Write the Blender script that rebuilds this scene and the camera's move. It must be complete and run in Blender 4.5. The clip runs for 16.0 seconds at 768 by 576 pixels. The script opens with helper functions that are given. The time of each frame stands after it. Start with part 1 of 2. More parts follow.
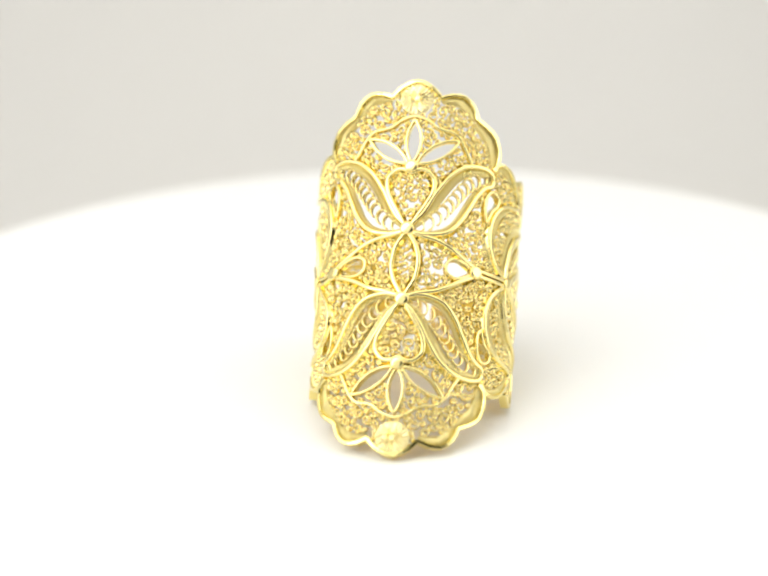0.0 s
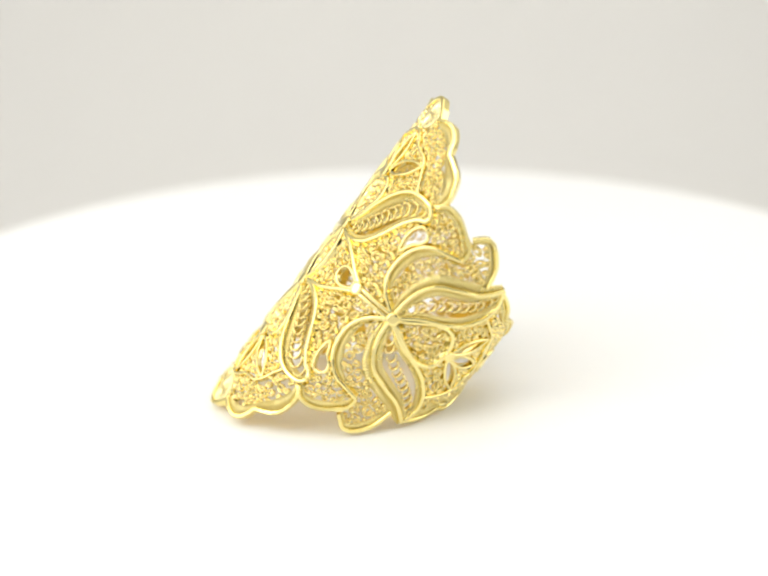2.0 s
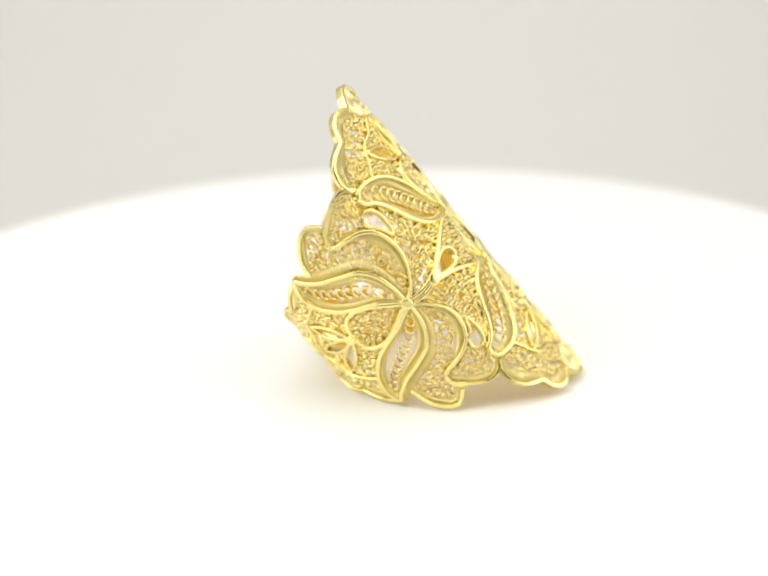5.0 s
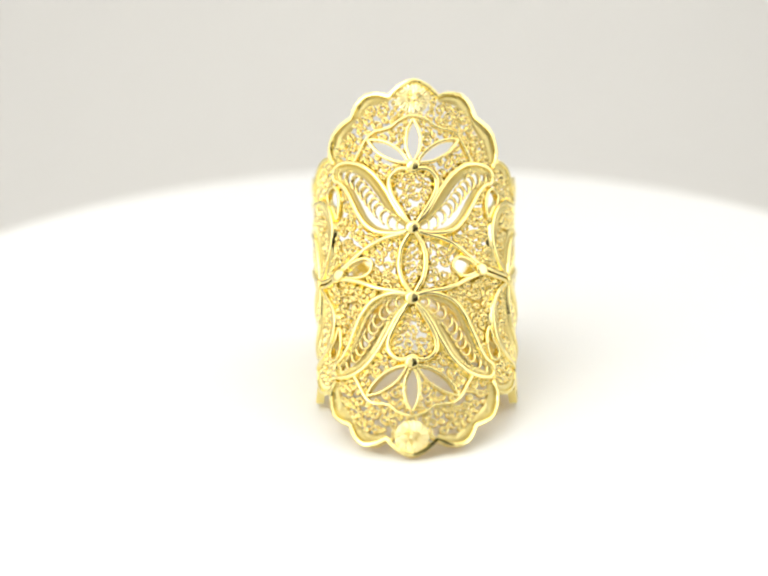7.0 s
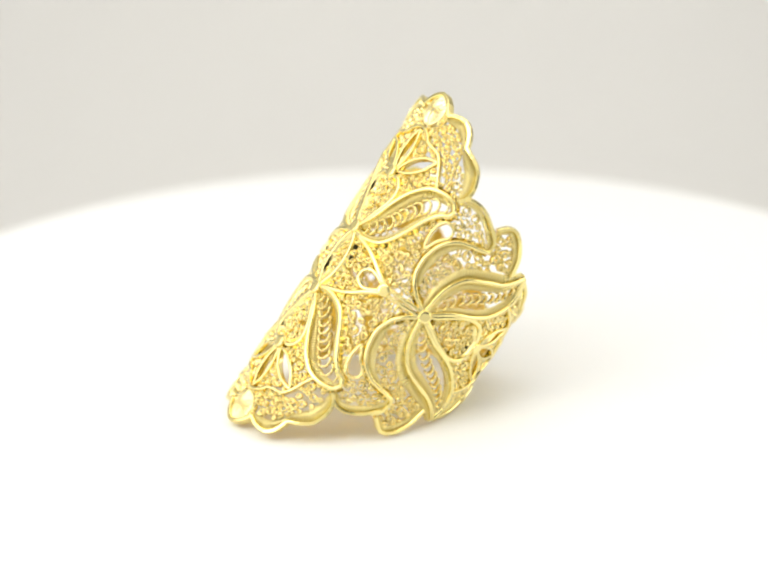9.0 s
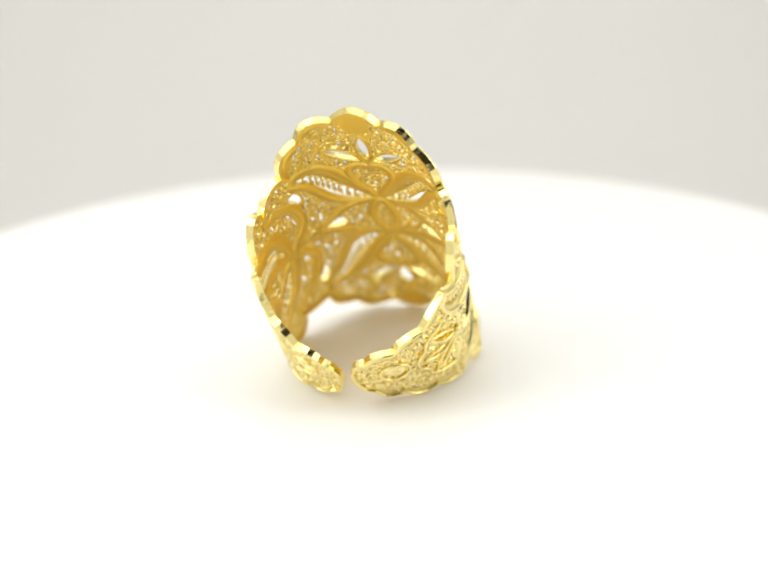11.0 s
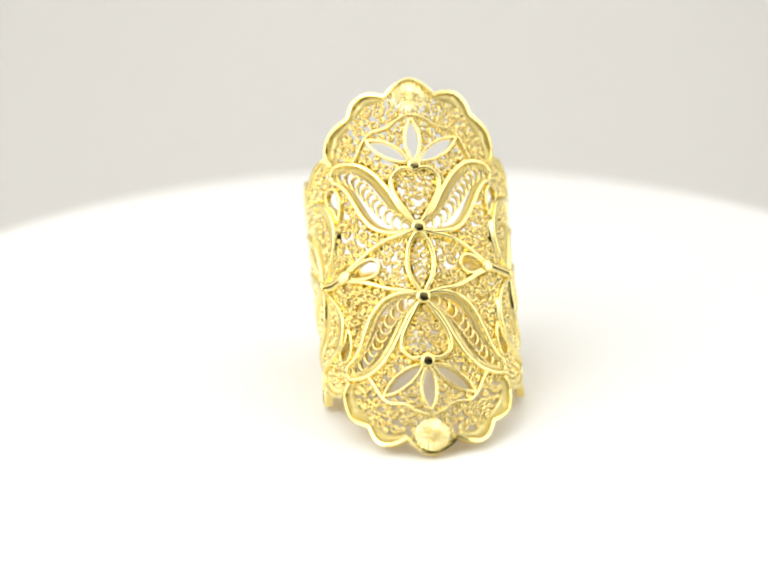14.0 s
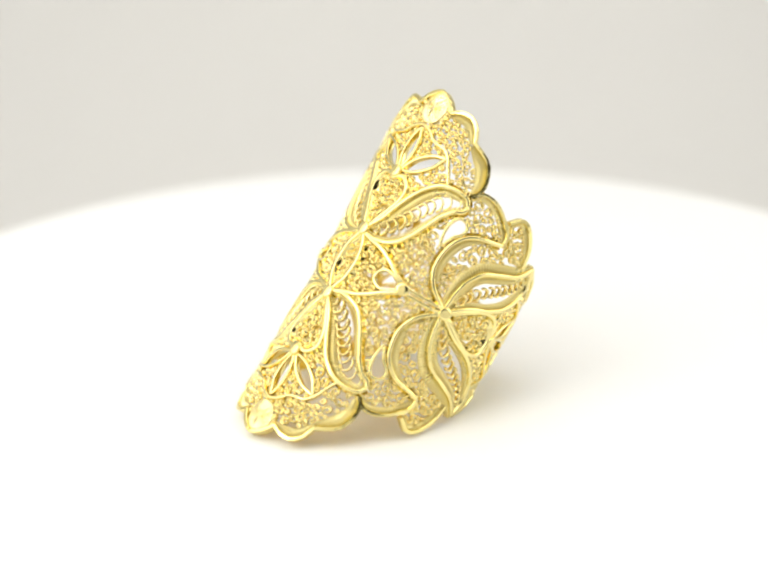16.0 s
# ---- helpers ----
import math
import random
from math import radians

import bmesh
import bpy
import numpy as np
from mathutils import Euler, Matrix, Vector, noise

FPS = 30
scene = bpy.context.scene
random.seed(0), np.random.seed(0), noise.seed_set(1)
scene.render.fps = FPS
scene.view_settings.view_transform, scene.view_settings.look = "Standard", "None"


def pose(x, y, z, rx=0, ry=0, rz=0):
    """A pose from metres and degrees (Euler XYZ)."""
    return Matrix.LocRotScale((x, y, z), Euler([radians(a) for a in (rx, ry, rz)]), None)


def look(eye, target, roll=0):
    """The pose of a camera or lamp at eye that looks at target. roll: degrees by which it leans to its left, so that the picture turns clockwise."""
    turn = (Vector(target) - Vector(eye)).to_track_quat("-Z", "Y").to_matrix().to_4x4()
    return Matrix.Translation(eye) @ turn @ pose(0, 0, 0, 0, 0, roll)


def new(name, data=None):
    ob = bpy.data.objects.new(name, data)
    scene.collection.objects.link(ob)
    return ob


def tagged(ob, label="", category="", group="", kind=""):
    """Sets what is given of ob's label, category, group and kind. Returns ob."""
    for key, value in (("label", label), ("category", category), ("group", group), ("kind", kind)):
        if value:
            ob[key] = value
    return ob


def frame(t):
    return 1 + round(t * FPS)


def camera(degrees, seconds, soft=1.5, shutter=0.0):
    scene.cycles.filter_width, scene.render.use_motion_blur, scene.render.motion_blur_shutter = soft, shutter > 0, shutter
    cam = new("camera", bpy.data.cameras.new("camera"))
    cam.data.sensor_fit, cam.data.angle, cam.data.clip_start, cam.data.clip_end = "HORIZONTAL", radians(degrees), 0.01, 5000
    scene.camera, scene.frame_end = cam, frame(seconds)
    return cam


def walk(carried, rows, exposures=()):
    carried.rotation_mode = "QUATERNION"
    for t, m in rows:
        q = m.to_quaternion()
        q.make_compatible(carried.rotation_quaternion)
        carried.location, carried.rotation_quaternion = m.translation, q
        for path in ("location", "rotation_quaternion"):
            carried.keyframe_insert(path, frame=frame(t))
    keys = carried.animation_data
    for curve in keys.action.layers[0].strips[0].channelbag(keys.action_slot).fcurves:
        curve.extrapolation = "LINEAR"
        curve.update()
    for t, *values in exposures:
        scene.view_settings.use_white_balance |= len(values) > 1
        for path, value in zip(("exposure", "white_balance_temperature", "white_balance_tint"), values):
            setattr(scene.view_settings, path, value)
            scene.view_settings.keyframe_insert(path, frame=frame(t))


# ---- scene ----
cam = camera(20, 16.0, soft=2.2, shutter=0.3)
cam.data.dof.use_dof = True
cam.data.dof.focus_distance = 0.179
cam.data.dof.aperture_fstop = 18

MM = 0.001
TABLE = -12.4                      # table top below the middle of the fitted space, mm
EYE = (-0.68 * MM, -171.2 * MM, (66.2 - TABLE) * MM)
TILT, ROLL = 22.3, 1.3


def still_pose():
    """The camera on its stand, looking down at the turntable."""
    a = radians(TILT)
    target = (EYE[0], EYE[1] + 0.185 * math.cos(a), EYE[2] - 0.185 * math.sin(a))
    return look(EYE, target, -ROLL)


walk(cam, [(0, still_pose()), (16.0, still_pose())])

# ---- light: softboxes round a white shooting tent ----
world = bpy.data.worlds.new("dim_room")
scene.world = world
world.use_nodes = True
world.node_tree.nodes["Background"].inputs[0].default_value = (0.30, 0.29, 0.27, 1)
world.node_tree.nodes["Background"].inputs[1].default_value = 0.10
scene.view_settings.exposure = -0.08


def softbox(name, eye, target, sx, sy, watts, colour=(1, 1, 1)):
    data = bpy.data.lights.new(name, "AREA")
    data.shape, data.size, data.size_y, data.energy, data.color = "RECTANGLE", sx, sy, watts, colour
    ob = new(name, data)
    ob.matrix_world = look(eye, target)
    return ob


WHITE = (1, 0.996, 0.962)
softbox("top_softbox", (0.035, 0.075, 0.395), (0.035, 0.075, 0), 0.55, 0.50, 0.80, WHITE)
softbox("front_softbox", (-0.165, -0.158, 0.19), (0.0, 0.0, 0.0), 0.24, 0.34, 0.70, WHITE)
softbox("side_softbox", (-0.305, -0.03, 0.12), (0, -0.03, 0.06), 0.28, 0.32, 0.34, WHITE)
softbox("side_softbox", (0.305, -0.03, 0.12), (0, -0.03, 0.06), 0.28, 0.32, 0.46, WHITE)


# ---- materials ----
def material(name):
    m = bpy.data.materials.new(name)
    m.use_nodes = True
    nt = m.node_tree
    return m, nt, nt.nodes["Principled BSDF"]


def gold(name, colour, rough, bump, scale, metal=1.0):
    m, nt, b = material(name)
    n, l = nt.nodes, nt.links
    tc = n.new("ShaderNodeTexCoord")
    fine = n.new("ShaderNodeTexNoise")
    fine.inputs["Scale"].default_value, fine.inputs["Detail"].default_value = scale, 4
    broad = n.new("ShaderNodeTexNoise")
    broad.inputs["Scale"].default_value = 260
    l.new(tc.outputs["Object"], fine.inputs["Vector"])
    l.new(tc.outputs["Object"], broad.inputs["Vector"])
    mix = n.new("ShaderNodeMix")
    mix.data_type = "RGBA"
    mix.inputs["A"].default_value = (*colour, 1)
    mix.inputs["B"].default_value = (colour[0] * 0.97, colour[1] * 0.93, colour[2] * 0.82, 1)
    l.new(broad.outputs["Fac"], mix.inputs["Factor"])
    l.new(mix.outputs["Result"], b.inputs["Base Color"])
    rr = n.new("ShaderNodeMapRange")
    rr.inputs["To Min"].default_value, rr.inputs["To Max"].default_value = rough * 0.6, rough * 1.4
    l.new(broad.outputs["Fac"], rr.inputs["Value"])
    l.new(rr.outputs["Result"], b.inputs["Roughness"])
    b.inputs["Metallic"].default_value = metal
    bp = n.new("ShaderNodeBump")
    bp.inputs["Strength"].default_value, bp.inputs["Distance"].default_value = bump, 0.00006
    l.new(fine.outputs["Fac"], bp.inputs["Height"])
    l.new(bp.outputs["Normal"], b.inputs["Normal"])
    return m


GOLD = gold("polished_gold", (0.95, 0.83, 0.38), 0.08, 0.2, 1500)
GOLD_FINE = gold("fine_gold_wire", (0.93, 0.79, 0.36), 0.18, 0.3, 4000, 1.0)
GOLD_SATIN = gold("satin_gold", (0.96, 0.85, 0.46), 0.3, 0.8, 3500)


RIM_GOLD = gold("hammered_gold", (0.95, 0.83, 0.36), 0.09, 0.7, 1300)
# rough inner faces; amber of gold-to-gold bounce light is put into this colour
GOLD_INNER = gold("unpolished_gold_bounce_tint", (1.0, 0.76, 0.17), 0.45, 0.5, 3000)
GOLD_RIB = gold("ribbed_gold", (0.95, 0.84, 0.41), 0.3, 0.4, 4000)
GOLDS = (GOLD, GOLD_RIB, GOLD_FINE, GOLD_SATIN, RIM_GOLD)


def plain(name, colour, rough, amount, scale, bump=0.1):
    m, nt, b = material(name)
    n, l = nt.nodes, nt.links
    tc = n.new("ShaderNodeTexCoord")
    no = n.new("ShaderNodeTexNoise")
    no.inputs["Scale"].default_value, no.inputs["Detail"].default_value = scale, 6
    l.new(tc.outputs["Object"], no.inputs["Vector"])
    mix = n.new("ShaderNodeMix")
    mix.data_type = "RGBA"
    mix.inputs["A"].default_value = (*colour, 1)
    mix.inputs["B"].default_value = (*[c * (1 - amount) for c in colour], 1)
    l.new(no.outputs["Fac"], mix.inputs["Factor"])
    l.new(mix.outputs["Result"], b.inputs["Base Color"])
    b.inputs["Roughness"].default_value = rough
    bp = n.new("ShaderNodeBump")
    bp.inputs["Strength"].default_value, bp.inputs["Distance"].default_value = bump, 0.0002
    l.new(no.outputs["Fac"], bp.inputs["Height"])
    l.new(bp.outputs["Normal"], b.inputs["Normal"])
    return m


TABLE_WHITE = plain("matt_white_acrylic", (0.92, 0.918, 0.908), 0.5, 0.015, 60, 0.02)
PAPER = plain("backdrop_paper", (0.755, 0.742, 0.718), 0.9, 0.05, 6)
FABRIC = plain("tent_fabric", (0.92, 0.914, 0.902), 0.9, 0.04, 40)
DARK = plain("dark_mirrored_panel", (0.09, 0.085, 0.076), 0.9, 0.3, 50)
GREY_PLASTIC = plain("grey_plastic", (0.5, 0.5, 0.49), 0.5, 0.05, 80)


def part(name, bm, mat, parent=None, label=""):
    bmesh.ops.recalc_face_normals(bm, faces=bm.faces[:])
    me = bpy.data.meshes.new(name)
    bm.to_mesh(me)
    bm.free()
    me.shade_smooth()
    me.materials.append(mat)
    if mat in GOLDS:
        me.materials.append(GOLD_INNER)
    ob = new(name, me)
    ob.parent = parent
    if label:
        tagged(ob, label)
    return ob


# ---- the setting: sweep of paper, tent walls, front wall with the camera's opening ----
def slab(name, lo, hi, mat, label):
    bm = bmesh.new()
    bmesh.ops.create_cube(bm, size=1)
    for v in bm.verts:
        v.co = Vector([lo[i] + (v.co[i] + 0.5) * (hi[i] - lo[i]) for i in range(3)])
    bmesh.ops.bevel(bm, geom=bm.edges[:], offset=0.001, segments=1, affect="EDGES")
    ob = part(name, bm, mat)
    for p in ob.data.polygons:
        p.use_smooth = False
    return tagged(ob, label, kind="structure")


def backdrop_sheet():
    """Floor paper that sweeps up into the back wall."""
    bm = bmesh.new()
    prof = [(-0.30, -0.09), (0.10, -0.09), (0.22, -0.09)]
    for i in range(1, 13):
        a = math.pi / 2 * i / 12
        prof.append((0.22 + 0.13 * math.sin(a), -0.09 + 0.13 * (1 - math.cos(a))))
    prof.append((0.35, 0.42))
    rows = []
    for y, z in prof:
        rows.append([bm.verts.new((-0.32, y, z)), bm.verts.new((0.32, y, z))])
    for a, b in zip(rows, rows[1:]):
        bm.faces.new((a[0], a[1], b[1], b[0]))
    ob = part("backdrop", bm, PAPER)
    ob.modifiers.new("thick", "SOLIDIFY").thickness = 0.002
    return tagged(ob, "pale grey paper sweeping up behind the turntable", kind="structure")


backdrop_sheet()
slab("wall_west", (-0.325, -0.30, -0.10), (-0.32, 0.36, 0.42), FABRIC, "white fabric side wall of a shooting tent")
slab("wall_east", (0.32, -0.30, -0.10), (0.325, 0.36, 0.42), FABRIC, "white fabric side wall of a shooting tent")
slab("ceiling", (-0.325, -0.30, 0.42), (0.325, 0.36, 0.425), FABRIC, "white fabric roof of a shooting tent")


def front_wall(x0, x1, z0, z1):
    """Fabric front in four strips round the opening through which the camera looks."""
    y0, y1, text = -0.168, -0.165, "white fabric front of a shooting tent beside its opening"
    slab("wall_south", (-0.32, y0, -0.09), (x0, y1, 0.42), FABRIC, text)
    slab("wall_south_right", (x1, y0, -0.09), (0.32, y1, 0.42), FABRIC, text)
    slab("wall_south_low", (x0, y0, -0.09), (x1, y1, z0), FABRIC, text)
    slab("wall_south_top", (x0, y0, z1), (x1, y1, 0.42), FABRIC, text)


front_wall(-0.015, 0.22, 0.06, 0.29)
# unseen panel, added so that polished gold mirrors darkness through the opening
slab("wall_behind", (-0.325, -0.305, -0.10), (0.325, -0.30, 0.42), DARK, "unseen dark panel behind the camera, added for the gold to mirror")


def turntable():
    base = new("turntable")
    tagged(base, "round matt white turntable with a plain top", "turntable")
    r = 55.8 * MM

    def lathe(prof, seg):
        bm = bmesh.new()
        rings = []
        for rad, z in prof:
            rings.append([bm.verts.new((rad * math.cos(i / seg * math.tau), rad * math.sin(i / seg * math.tau), z)) for i in range(seg)])
        for a, b in zip(rings, rings[1:]):
            for i in range(seg):
                j = (i + 1) % seg
                bm.faces.new((a[i], a[j], b[j], b[i]))
        bm.faces.new(rings[0])
        bm.faces.new(rings[-1])
        return bm
    top = part("top_plate", lathe([(r - 0.001, -0.006), (r - 0.0002, -0.0055), (r, -0.004), (r, -0.0012), (r - 0.0004, -0.0003), (r - 0.0012, 0)], 160), TABLE_WHITE, base)
    part("pedestal", lathe([(0.045, -0.0885), (0.046, -0.0875), (0.046, -0.012), (0.040, -0.0075), (0.040, -0.006)], 96), GREY_PLASTIC, base, "grey plastic drive housing")
    return base


table = turntable()

# ---- the ring ----
YAW, LEAN = -1.5, 39.0
CENTRE = Vector((2.0, 0.6, -4.72))
RAD = 8.43
SQUEEZE = 0.12                     # the hoop is a little shallower than wide, mm
K = RAD * math.pi / 180            # mm along the girth per degree


def axes():
    turn = Matrix.Rotation(radians(YAW), 3, "Z")
    a = radians(LEAN)
    return (turn @ Vector((0, math.sin(a), math.cos(a))), turn @ Vector((0, math.cos(a), -math.sin(a))), turn @ Vector((1, 0, 0)))


AX, BACK, SIDE = axes()


def girth(d):
    """Degrees of the drawn pattern to mm along the girth: the shoulders are drawn a little wide."""
    return (d - math.copysign(2.4 * math.sin(math.pi * min(abs(d), 120) / 120), d)) * K


def handmade(d, s):
    """Uneven places: the band tapers; on one shoulder the loop sits low, the petal high, and the band end is bent upwards."""
    far = min(1.0, max(0.0, (abs(d) - 105) / 50))
    s *= 1 - 0.12 * far
    if d >= 0:
        return d, s + 0.2 * far
    near = math.exp(-((d + 54) / 18) ** 2)
    bent = max(0.0, (-d - 110) / 67) ** 2
    mid = math.exp(-(s / 2.8) ** 2)
    return d - 6.0 * mid * math.exp(-((d + 45) / 13) ** 2), s - 0.6 * mid * near + 0.4 * near * math.exp(-((s - 9) / 3) ** 2) + 1.0 * bent


def on_ring(u, s, h):
    """Unrolled place (mm along the girth, mm along the finger, mm above the shell) to the ring's own space."""
    d, s = handmade(u / K, s)
    a = radians(d)
    flare = min(1.0, max(0.0, (abs(s) - 7) / 4)) if abs(d) < 75 else 0.0
    p = CENTRE + AX * s + (SIDE * math.sin(a) - BACK * math.cos(a)) * (RAD + h) - BACK * (1 - math.cos(a)) * (SQUEEZE + 0.95 * flare) - SIDE * ((0.08 + 0.35 * math.tanh(s / 4)) * math.sin(a) ** 2 if d < 0 else 0)
    return Vector((p.x, p.y, p.z - TABLE)) * MM


ring = new("filigree_ring")
tagged(ring, "openwork gold filigree ring with scalloped rim standing on turntable", "ring")


def smooth(points, closed=False, step=0.16):
    """A rounded line through (degrees, mm) points, evenly spaced, in unrolled mm."""
    p = np.array([(girth(d), s) for d, s in points], float)
    n = len(p)
    out = []
    for i in range(n if closed else n - 1):
        if closed:
            a, b, c, d = p[i - 1], p[i], p[(i + 1) % n], p[(i + 2) % n]
        else:
            b, c = p[i], p[i + 1]
            a = p[i - 1] if i else 2 * b - c
            d = p[i + 2] if i + 2 < n else 2 * c - b
        k = max(2 if step > 0.4 else 3, int(np.hypot(*(c - b)) / step))
        for t in np.arange(k) / k:
            out.append(0.5 * (2 * b + (c - a) * t + (2 * a - 5 * b + 4 * c - d) * t * t + (3 * b - a - 3 * c + d) * t ** 3))
    if not closed:
        out.append(p[-1])
    return np.array(out)


def sweep(bm, line, closed, prof):
    """A wire with the cross section prof, (across, height) pairs in mm, along an unrolled line."""
    n = len(line)
    if closed:
        tan = np.roll(line, -1, 0) - np.roll(line, 1, 0)
    else:
        tan = np.gradient(line, axis=0)
    tan /= np.maximum(np.hypot(tan[:, 0], tan[:, 1]), 1e-9)[:, None]
    rings = []
    for (u, s), (tu, ts) in zip(line, tan):
        rings.append([bm.verts.new(on_ring(u - ts * w, s + tu * w, h)) for w, h in prof])
    m = len(prof)
    for i in range(n if closed else n - 1):
        a, b = rings[i], rings[(i + 1) % n]
        for k in range(m):
            j = (k + 1) % m
            bm.faces.new((a[k], a[j], b[j], b[k])).material_index = 0 if k else 1
    if not closed:
        bm.faces.new(rings[0])
        bm.faces.new(rings[-1])


MAIN_WIDTH = 0.36


def round_top(width, low, high):
    w = width / 2
    foot = w + 0.24 if width == MAIN_WIDTH else w
    return [(-foot, low), (foot, low), (foot, low + 0.09), (w, low + 0.11), (w, high - 0.09), (w * 0.76, high - 0.008), (0, high), (-w * 0.76, high - 0.008), (-w, high - 0.09), (-w, low + 0.11), (-foot, low + 0.09)]


OBSTACLES = []                     # unrolled lines that the fine filling keeps clear of, with a distance
OPEN = []                          # unrolled outlines of cells left open or filled otherwise


def flip(points, fx, fy):
    return [(d * fx, s * fy) for d, s in points]


QUARTERS = [(1, 1), (-1, 1), (1, -1), (-1, -1)]


def wire(name, points, width, low, high, closed=False, clear=0.08, label="", mat=None, step=0.16):
    line = smooth(points, closed, step)
    line = line + 0.035 * np.array([noise.noise_vector((u * 0.9, s * 0.9, width * 40))[:2] for u, s in line])
    bm = bmesh.new()
    sweep(bm, line, closed, round_top(width, low, high))
    OBSTACLES.append((line, width / 2 + clear))
    ob = part(name, bm, mat or GOLD, ring, label)
    if mat is RIM_GOLD:            # diamond-cut facets
        for p in ob.data.polygons:
            p.use_smooth = False
    return ob


def ribbing(points, side, near, far, parent=None):
    """A strip of fine close-set ribs along one side of a wire."""
    line = smooth(points, False, 0.2)
    n = len(line)
    t = np.gradient(line, axis=0)
    t /= np.maximum(np.hypot(t[:, 0], t[:, 1]), 1e-9)[:, None]
    nor = np.stack([-t[:, 1], t[:, 0]], 1) * side
    bm = bmesh.new()
    grow = [math.sin(math.pi * (i + 0.7) / (n + 0.4)) ** 0.5 for i in range(n)]
    rows = []
    for i in range(n):
        e = near + (far - near) * grow[i]
        a, b = line[i] + nor[i] * near, line[i] + nor[i] * e
        rows.append([bm.verts.new(on_ring(*a, -0.37)), bm.verts.new(on_ring(*b, -0.37)), bm.verts.new(on_ring(*b, -0.16)), bm.verts.new(on_ring(*a, -0.14))])
        d = t[i] * 0.06
        OBSTACLES.append((((a + b) / 2)[None], (e - near) / 2 + 0.04))
        rib = []
        for c, h in ((a, 0.07), (b, 0.03)):
            rib.append([bm.verts.new(on_ring(*(c - d), -0.2)), bm.verts.new(on_ring(*(c - d * 0.6), h)), bm.verts.new(on_ring(*(c + d * 0.6), h)), bm.verts.new(on_ring(*(c + d), -0.2))])
        for k in range(4):
            bm.faces.new((rib[0][k], rib[0][(k + 1) % 4], rib[1][(k + 1) % 4], rib[1][k]))
        bm.faces.new(rib[0]), bm.faces.new(rib[1])
    for a, b in zip(rows, rows[1:]):
        for k in range(4):
            bm.faces.new((a[k], a[(k + 1) % 4], b[(k + 1) % 4], b[k])).material_index = 0 if k else 1
    bm.faces.new(rows[0]), bm.faces.new(rows[-1])
    return part("ribbing", bm, GOLD_RIB, parent or ring, "fine close-set gold ribs")


def bead(d, s, radius, name="bead"):
    bm = bmesh.new()
    u0, n = girth(d), 20
    rows = []
    for rr, h in ((1.0, -0.3), (1.0, 0.22), (0.97, 0.32), (0.88, 0.375), (0.6, 0.392), (0.2, 0.396)):
        rows.append([bm.verts.new(on_ring(u0 + radius * rr * math.cos(i / n * math.tau), s + radius * rr * math.sin(i / n * math.tau), h)) for i in range(n)])
    for a, b in zip(rows, rows[1:]):
        for i in range(n):
            bm.faces.new((a[i], a[(i + 1) % n], b[(i + 1) % n], b[i]))
    bm.faces.new(rows[0]).material_index = 1
    bm.faces.new(rows[-1])
    return part(name, bm, GOLD, ring, "smooth round gold bead")


def boss(d, s, radius):
    """A shallow dome of many fine wires laid from its middle outwards."""
    bm = bmesh.new()
    rng = random.Random(int(d * 7 + s * 13))
    u0, n = girth(d), 44
    rows = []
    for rr, h in ((0.98, -0.5), (1.0, -0.06), (0.88, 0.0), (0.72, 0.03), (0.56, 0.045), (0.4, 0.05), (0.25, 0.05), (0.1, 0.05)):
        inner = 0.2 < rr < 0.97
        rows.append([bm.verts.new(on_ring(u0 + radius * rr * math.cos((i + 3 * rr) / n * math.tau), s + radius * rr * math.sin((i + 3 * rr) / n * math.tau),
                     h + ((0.03 if i % 2 else -0.03) + rng.uniform(-0.025, 0.025) if inner else 0))) for i in range(n)])
    for a, b in zip(rows, rows[1:]):
        for i in range(n):
            bm.faces.new((a[i], a[(i + 1) % n], b[(i + 1) % n], b[i]))
    bm.faces.new(rows[0]).material_index = 1
    bm.faces.new(rows[-1])
    OBSTACLES.append((np.array([(u0, s)]), radius + 0.05))
    ob = part("boss", bm, GOLD_SATIN, ring, "domed gold boss of fine radial wires")
    for p in ob.data.polygons:
        p.use_smooth = False
    return ob


# -- scalloped rim: lobes of one quarter, (degrees round the finger, mm along it) --
END_LOBE = [(-14.8, 14.6), (-9.5, 15.4), (0, 16.0), (9.5, 15.4), (14.8, 14.6)]
LOBES = [
    [(14.8, 14.6), (21, 14.95), (29, 14.95), (35.3, 14.3), (38.7, 13.2)],
    [(38.7, 13.2), (46, 12.75), (53, 12.05), (56.3, 10.9), (56, 10.0), (53, 9.2)],
    [(51.5, 9.2), (58, 9.9), (67, 9.8), (75.5, 9.0), (80.5, 7.9), (80.5, 7.15)],
    [(78, 9.0), (85, 9.8), (92, 9.35), (98.5, 8.1), (101.5, 6.5)],
    [(111, 6.9), (118, 6.5), (125, 5.9), (131, 5.0)],
    [(131, 5.0), (138, 5.1), (145, 4.7), (150, 3.7)],
    [(150, 3.7), (156, 3.9), (162, 3.6), (167, 2.6)],
]
RIM = dict(mat=RIM_GOLD, width=0.35, low=-0.5, high=0.17, step=0.42)
for fy in (1, -1):
    wire("scallop", flip(END_LOBE, 1, fy), **RIM)
for fx, fy in QUARTERS:
    for lobe in LOBES:
        wire("scallop", flip(lobe, fx, fy), **RIM)
for fx in (1, -1):
    wire("scallop", flip([(167, 2.6), (171, 2.4), (174.5, 1.4), (176, 0), (174.5, -1.4), (171, -2.4), (167, -2.6)], fx, 1), **RIM)

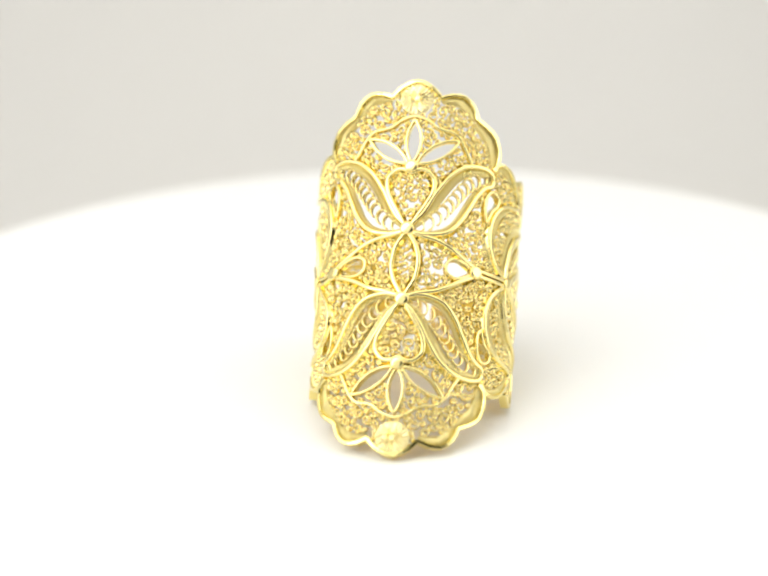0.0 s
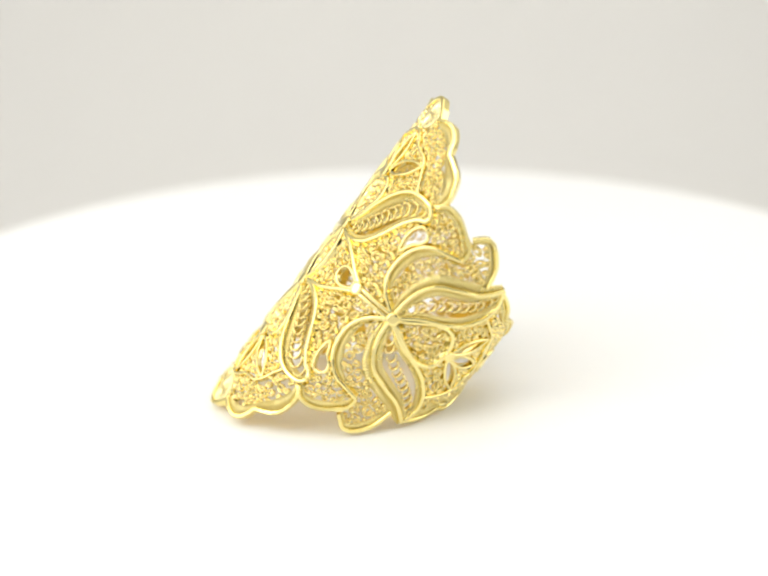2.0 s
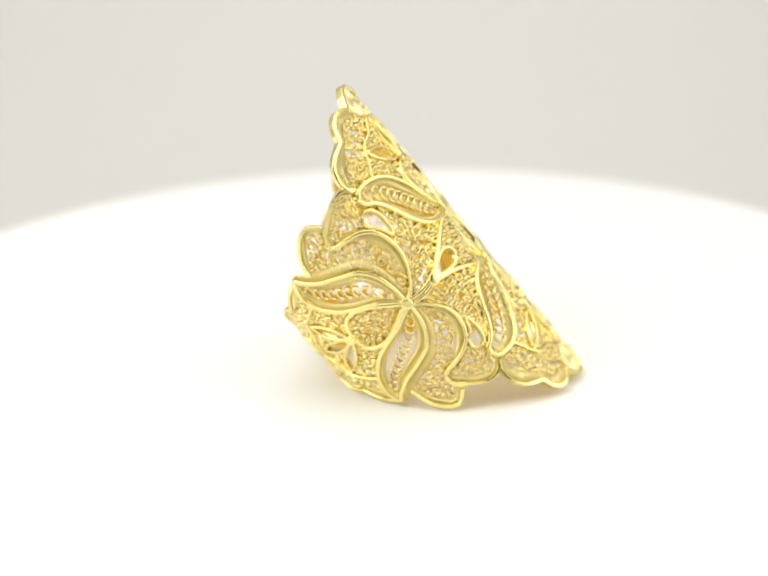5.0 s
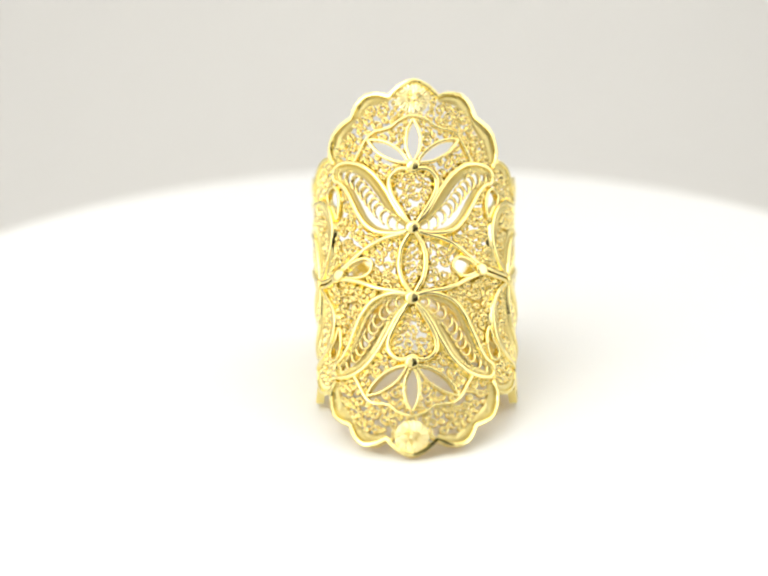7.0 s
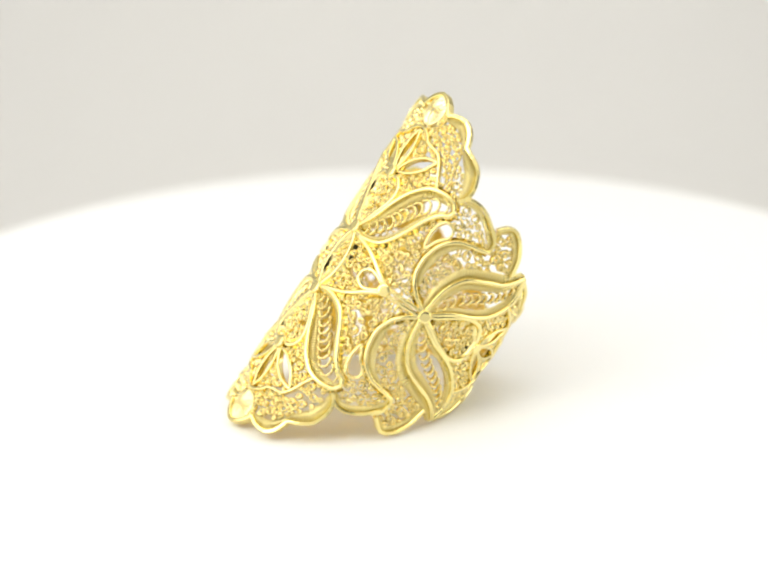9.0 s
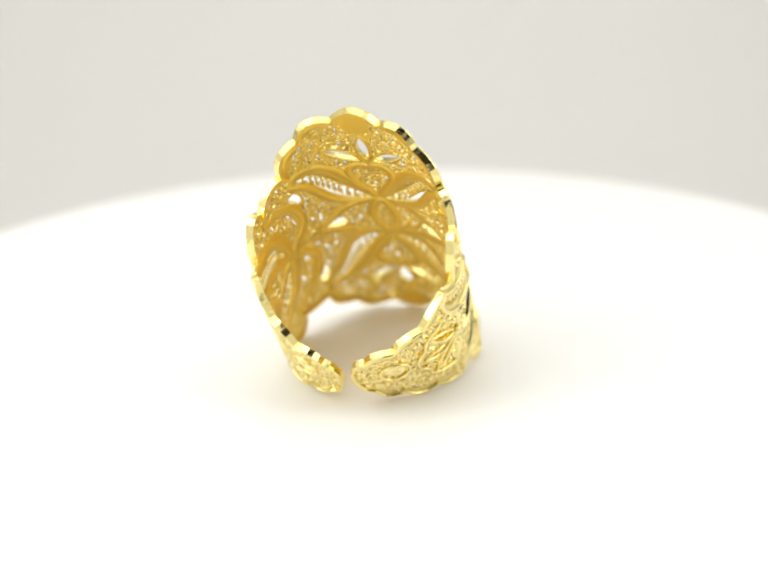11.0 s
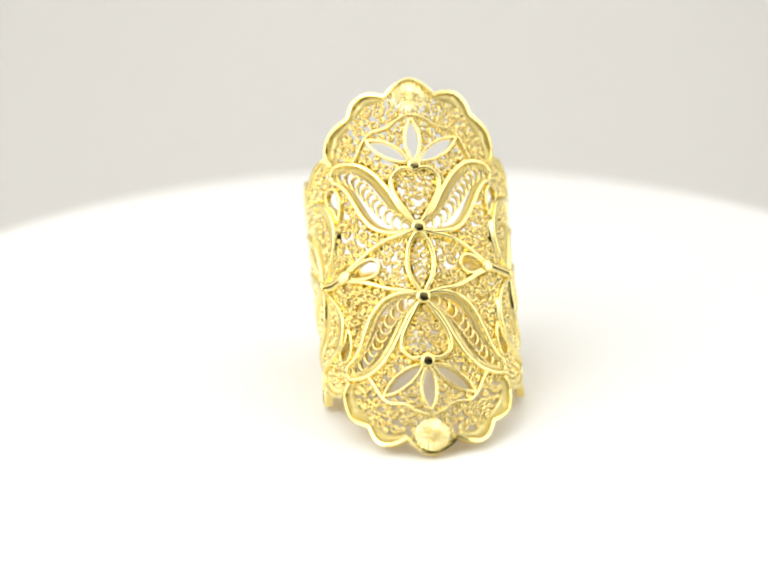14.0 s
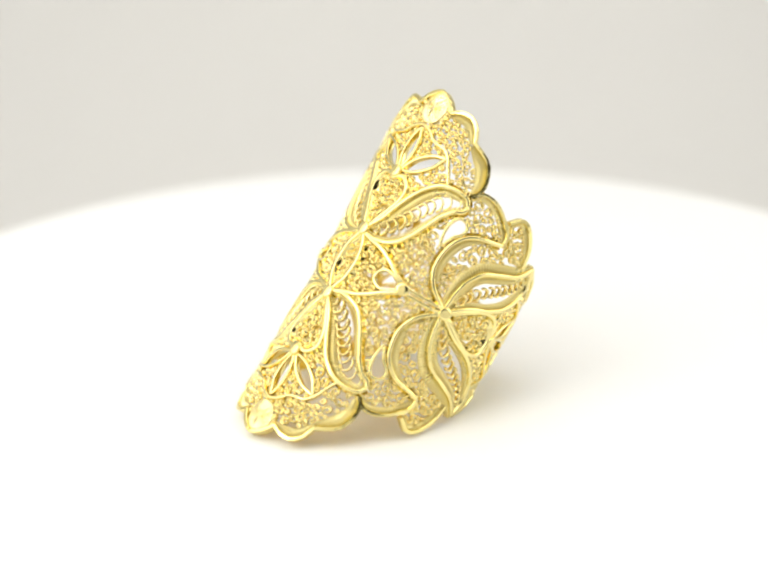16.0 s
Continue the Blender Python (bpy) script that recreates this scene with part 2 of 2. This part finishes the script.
# -- front panel --
MAIN = dict(width=MAIN_WIDTH, low=-0.38, high=0.23)
THIN = dict(width=0.26, low=-0.38, high=0.17)


def spindle(d0, s0, d1, s1, half):
    """A pointed leaf outline from one tip to the other."""
    a, b = np.array((d0 * K, s0)), np.array((d1 * K, s1))
    t = (b - a) / np.hypot(*(b - a))
    n = np.array((-t[1], t[0]))
    one = [a + (b - a) * f + n * half * w for f, w in ((0, 0), (0.1, 0.42), (0.28, 0.85), (0.5, 1.0), (0.72, 0.82), (0.9, 0.36), (1, 0))]
    two = [a + (b - a) * f - n * half * w for f, w in ((0.9, 0.36), (0.72, 0.82), (0.5, 1.0), (0.28, 0.85), (0.1, 0.42))]
    return [(p[0] / K, p[1]) for p in one + two]


def open_leaf(name, tips, half, fx, fy):
    pts = flip(spindle(*tips, half), fx, fy)
    wire(name, pts, closed=True, clear=0.06, **THIN)
    OPEN.append(smooth(pts, True))


for fy in (1, -1):
    open_leaf("lotus_petal", (0, 8.75, 0, 12.55), 0.66, 1, fy)
    for fx in (1, -1):
        open_leaf("lotus_petal", (3, 8.7, 27.5, 10.95), 0.62, fx, fy)
    bound = [(-37, 9.1), (-34, 9.8), (-29, 11.0), (-24, 11.6), (-18, 11.75), (-13, 11.95), (-8, 12.5), (0, 12.85), (8, 12.5), (13, 11.95), (18, 11.75), (24, 11.6), (29, 11.0), (34, 9.8), (37, 9.1)]
    wire("lotus_border", flip(bound, 1, fy), **THIN)
    heart = [(0, 7.85), (4, 8.15), (9, 8.1), (13.5, 7.45), (14, 6.6), (11.5, 5.6), (6.5, 4.4), (0, 3.15), (-6.5, 4.4), (-11.5, 5.6), (-14, 6.6), (-13.5, 7.45), (-9, 8.1), (-4, 8.15)]
    wire("heart_wire", flip(heart, 1, fy), closed=True, **MAIN)
    bead(0, 8.4 * fy, 0.54)
    bead(0, 3.0 * fy, 0.57)
    boss(0, 14.5 * fy, 1.4)
mid_leaf = spindle(0, 2.75, 0, -2.75, 1.15)
wire("centre_petal", mid_leaf, closed=True, **MAIN)

PETAL_UP = [(2, 3.4), (7, 4.1), (11, 4.95), (16, 6.3), (23, 7.75), (31, 8.7), (38, 9.05), (45, 9.1), (50.5, 8.9), (53, 8.35)]
PETAL_LOW = [(2, 2.75), (12, 2.55), (23, 2.95), (31, 4.0), (37, 5.5), (42, 6.75), (47, 7.5), (51.5, 7.8), (53, 8.35)]
ARM = [(3, 2.7), (10, 2.4), (19, 2.1), (27, 1.6), (35, 0.9), (43, 0.3)]
LOOP = [(41, 0.12), (36, 0.6), (30, 0.78), (25.5, 0.5), (24.3, 0), (25.5, -0.5), (30, -0.78), (36, -0.6), (41, -0.12)]
DROP = [(49.5, 4.7), (47.6, 5.6), (48.2, 6.6), (51.5, 7.3), (56, 7.25), (58.2, 6.8), (57, 6.2), (53.2, 5.7)]
ARC = [(80.5, 7.15), (76, 6.95), (70, 6.8), (64, 6.55), (58, 5.9), (54, 4.9), (52.3, 3.7), (53, 2.6), (56, 1.7), (61, 0.9), (68, 0.25)]
LEAF_UP = [(69, 0.4), (70, 1.8), (73, 3.2), (79, 4.35), (89, 5.0), (99, 5.55), (106, 6.2), (111.5, 7.0)]
LEAF_LOW = [(71, 0.25), (76, 0.75), (83, 1.4), (94, 2.0), (104, 2.8), (112, 4.1), (115, 5.6), (111.5, 7.0)]
for fx, fy in QUARTERS:
    up, low = flip(PETAL_UP, fx, fy), flip(PETAL_LOW, fx, fy)
    upper = wire("petal_edge", up, **MAIN)
    lower = wire("petal_edge", low, **MAIN)
    sg = fx * fy
    ribbing(up, -sg, 0.2, 0.85, upper)
    ribbing(low, sg, 0.2, 0.5, lower)
    wire("arm_wire", flip(ARM, fx, fy), **MAIN)
    wire("drop_loop", flip(DROP, fx, fy), closed=True, **THIN)
    OPEN.append(smooth(flip(DROP, fx, fy), True))
    arc = flip(ARC, fx, fy)
    swirl = wire("swirl_arc", arc, **MAIN)
    ribbing(flip(LOBES[1], fx, fy), -sg, 0.15, 1.2)
    ribbing(flip(LOBES[0], fx, fy), -sg, 0.15, 0.95)
    ribbing(flip(LOBES[2], fx, fy), -sg, 0.2, 0.65)
    ribbing(flip(LOBES[3], fx, fy), -sg, 0.2, 0.6)
    ribbing(flip(ARC[2:9], fx, fy), sg, 0.2, 0.8, swirl)
    lu, ll = flip(LEAF_UP, fx, fy), flip(LEAF_LOW, fx, fy)
    upper = wire("swirl_leaf", lu, **MAIN)
    lower = wire("swirl_leaf", ll, **MAIN)
    ribbing(lu, sg, 0.2, 0.95, upper)
    ribbing(lu, -sg, 0.2, 0.8, upper)
    ribbing(ll, sg, 0.2, 0.55, lower)
for fx in (1, -1):
    wire("loop", flip(LOOP, fx, 1), closed=True, clear=0.1, **THIN)
    OPEN.append(smooth(flip(LOOP, fx, 1), True))
    bead(43 * fx, 0, 0.56)
    bead(70 * fx, 0, 0.55)
    for off in (0.22, -0.22):
        wire("link_wire", flip([(43, off), (56, off), (70, off)], fx, 1), width=0.32, low=-0.4, high=0.25)
    # band: heart, bead and three open petals
    heart = [(71, 0), (77, -0.55), (84, -1.2), (92, -1.75), (99, -1.8), (104, -1.35), (106.5, 0), (104, 1.35), (99, 1.8), (92, 1.75), (84, 1.2), (77, 0.55)]
    wire("heart_wire", flip(heart, fx, 1), closed=True, **MAIN)
    bead(108.5 * fx, 0, 0.48)
    open_leaf("lotus_petal", (110, 0, 133, 0), 0.55, fx, 1)
    open_leaf("lotus_petal", (110, 0.25, 127.5, 2.75), 0.5, fx, 1)
    open_leaf("lotus_petal", (110, -0.25, 127.5, -2.75), 0.5, fx, 1)
    bound = [(113, 4.3), (119, 3.9), (126, 3.35), (131, 2.7), (133, 1.6), (137, 0.9), (138.5, 0), (137, -0.9), (133, -1.6), (131, -2.7), (126, -3.35), (119, -3.9), (113, -4.3)]
    wire("lotus_border", flip(bound, fx, 1), **THIN)
    boss(152 * fx, 0.4, 0.85)
    wire("rosette_ring", [(152 * fx + 1.25 / K * math.cos(a), 0.4 + 1.25 * math.sin(a)) for a in np.arange(12) / 12 * math.tau], closed=True, **THIN)
    for fy in (1, -1):
        ribbing(flip(LOBES[4], fx, fy), -fx * fy, 0.2, 0.8)
        ribbing(flip(LOBES[5], fx, fy), -fx * fy, 0.2, 0.7)
        ribbing(flip(LOBES[6], fx, fy), -fx * fy, 0.2, 0.6)


# -- rows of crescents down the middle of the long petals --
def crescents(one, two, skip, size):
    a, b = smooth(one, False, 0.05), smooth(two, False, 0.05)
    n = 60
    a = a[np.linspace(0, len(a) - 1, n).astype(int)]
    b = b[np.linspace(0, len(b) - 1, n).astype(int)]
    mid, gap = (a + b) / 2, np.hypot(*(a - b).T)
    along = 0.0
    for i in range(1, n):
        along += np.hypot(*(mid[i] - mid[i - 1]))
        if along < 0.66 or gap[i] < skip:
            continue
        along = 0.0
        t = math.atan2(*(mid[i] - mid[i - 1])[::-1])
        r = min(size, (gap[i] - skip) * 0.5 + 0.2)
        line = np.array([(mid[i][0] + r * math.cos(t + k) * 0.8, mid[i][1] + r * math.sin(t + k)) for k in np.linspace(-1.95, 1.95, 15)])
        bm = bmesh.new()
        sweep(bm, line, False, [(-0.075, -0.37), (0.075, -0.37), (0.055, 0.05), (-0.055, 0.05)])
        part("crescent", bm, GOLD_FINE, ring)
    OPEN.append(np.concatenate([a, b[::-1]]))


for fx, fy in QUARTERS:
    crescents(flip(PETAL_UP, fx, fy), flip(PETAL_LOW, fx, fy), 0.9, 0.6)
    crescents(flip(LEAF_UP, fx, fy), flip(LEAF_LOW, fx, fy), 0.9, 0.42)


# -- fine curled filling --
def inside(poly, pts):
    x, y = pts[:, 0], pts[:, 1]
    hit = np.zeros(len(pts), bool)
    for (x0, y0), (x1, y1) in zip(poly, np.roll(poly, -1, 0)):
        c = (y0 > y) != (y1 > y)
        with np.errstate(divide="ignore", invalid="ignore"):
            hit ^= c & (x < (x1 - x0) * (y - y0) / (y1 - y0) + x0)
    return hit


def outline():
    q = END_LOBE[2:] + LOBES[0][1:] + LOBES[1][1:-1] + LOBES[2][1:4] + LOBES[3][1:] + LOBES[4] + LOBES[5][1:] + LOBES[6][1:] + [(171, 2.4), (174.5, 1.4), (176, 0)]
    right = q + flip(q, 1, -1)[::-1]
    return np.array([(girth(d), s) for d, s in right + flip(right, -1, 1)[::-1]])


def curl(bm, u, s, r, start, hand, flat, lean):
    """A small open scroll of thin ribbon wire set on edge."""
    turns = 1.2 if r < 0.22 else 1.75
    n, line = (13 if r < 0.22 else 21), []
    top = -0.02 + 0.06 * math.sin(7 * u + 3 * s)
    for i in range(n):
        f = i / (n - 1)
        a = start + hand * f * math.tau * turns
        rr = r * (1 - (0.25 if r < 0.22 else 0.68) * f ** 1.2)
        x, y = rr * math.cos(a) + r * 0.12 * f, rr * math.sin(a) * flat
        line.append((u + x * math.cos(lean) - y * math.sin(lean), s + x * math.sin(lean) + y * math.cos(lean)))
    sweep(bm, np.array(line), False, [(-0.085, -0.38), (0.085, -0.38), (0.046, -0.3), (0.042, top), (-0.042, top), (-0.046, -0.3)])


def filling():
    rng = np.random.default_rng(4)
    pts = rng.uniform((-26, -16.5), (26, 16.5), (30000, 2))
    pts = pts[inside(outline(), pts)]
    for poly in OPEN:
        pts = pts[~inside(poly, pts)]
    room = np.full(len(pts), 9.0)
    for line, clear in OBSTACLES:
        for i in range(0, len(line), 40):
            seg = line[i:i + 40]
            d = np.sqrt(((pts[:, None] - seg[None]) ** 2).sum(2)).min(1)
            room = np.minimum(room, d - clear)
    taken, sizes = np.zeros((0, 2)), np.zeros(0)
    for want in (0.48, 0.40, 0.33, 0.26, 0.20, 0.16):
        for k in np.nonzero(room > want - 0.15)[0][:: 1 if want < 0.3 else 3]:
            if len(taken) and (np.hypot(*(taken - pts[k]).T) < (sizes + want) * 0.89).any():
                continue
            taken, sizes = np.vstack([taken, pts[k]]), np.append(sizes, want)
    pts = taken
    near = np.argsort(np.hypot(pts[:, 0], pts[:, 1] * 0.55))[:300]
    zones = {}
    for i, ((u, s), size) in enumerate(zip(pts, sizes)):
        d = u / K
        form = (size, rng.uniform(0, math.tau), rng.choice((-1, 1)), rng.uniform(0.66, 0.95), rng.uniform(0, math.pi))
        if i in near:
            bm = bmesh.new()
            curl(bm, u, s, *form)
            part("scroll", bm, GOLD_FINE, ring)
            continue
        zone = (0 if abs(d) < 45 else 1 if abs(d) < 103 else 2, d > 0, s > 0)
        zones.setdefault(zone, []).append((u, s, *form))
    for zone, curls in sorted(zones.items()):
        bm = bmesh.new()
        for c in curls:
            curl(bm, *c)
        tagged(part("filigree_filling", bm, GOLD_FINE, ring, "fine curled gold wire filling"), kind="stuff")


filling()


# ---- motion: the turntable carries the ring round ----
PERIOD = 7.22
TURN = [(-1.44, 33.2), (-0.94, 19.8), (-0.44, 5.2), (-0.22, -1.2), (0.06, -8.9), (0.28, -14.8), (0.5, -21.4), (0.78, -29.7), (1.06, -37.5),
        (1.28, -43.8), (1.56, -53.0), (1.78, -62.8), (2.0, -77.5), (2.5, -109.6), (3.0, -143.0), (3.5, -175.2), (3.7, -188.6), (4.0, -208.9),
        (4.28, -226.5), (4.5, -241.3), (4.78, -261.3), (5.0, -277.5), (5.28, -296.8), (5.5, -310.5)]


def angle(t):
    """Degrees turned at t seconds: slow while the front shows, quick behind."""
    laps = math.floor((t - TURN[0][0]) / PERIOD)
    ph = t - laps * PERIOD
    knots = TURN + [(TURN[0][0] + PERIOD, TURN[0][1] - 360)]
    return float(np.interp(ph, [k[0] for k in knots], [k[1] for k in knots])) - 360 * laps


def motions():
    rows = [(i * 0.125, pose(0, 0, 0, 0, 0, angle(i * 0.125))) for i in range(129)]
    walk(ring, rows)
    walk(table, rows)


motions()
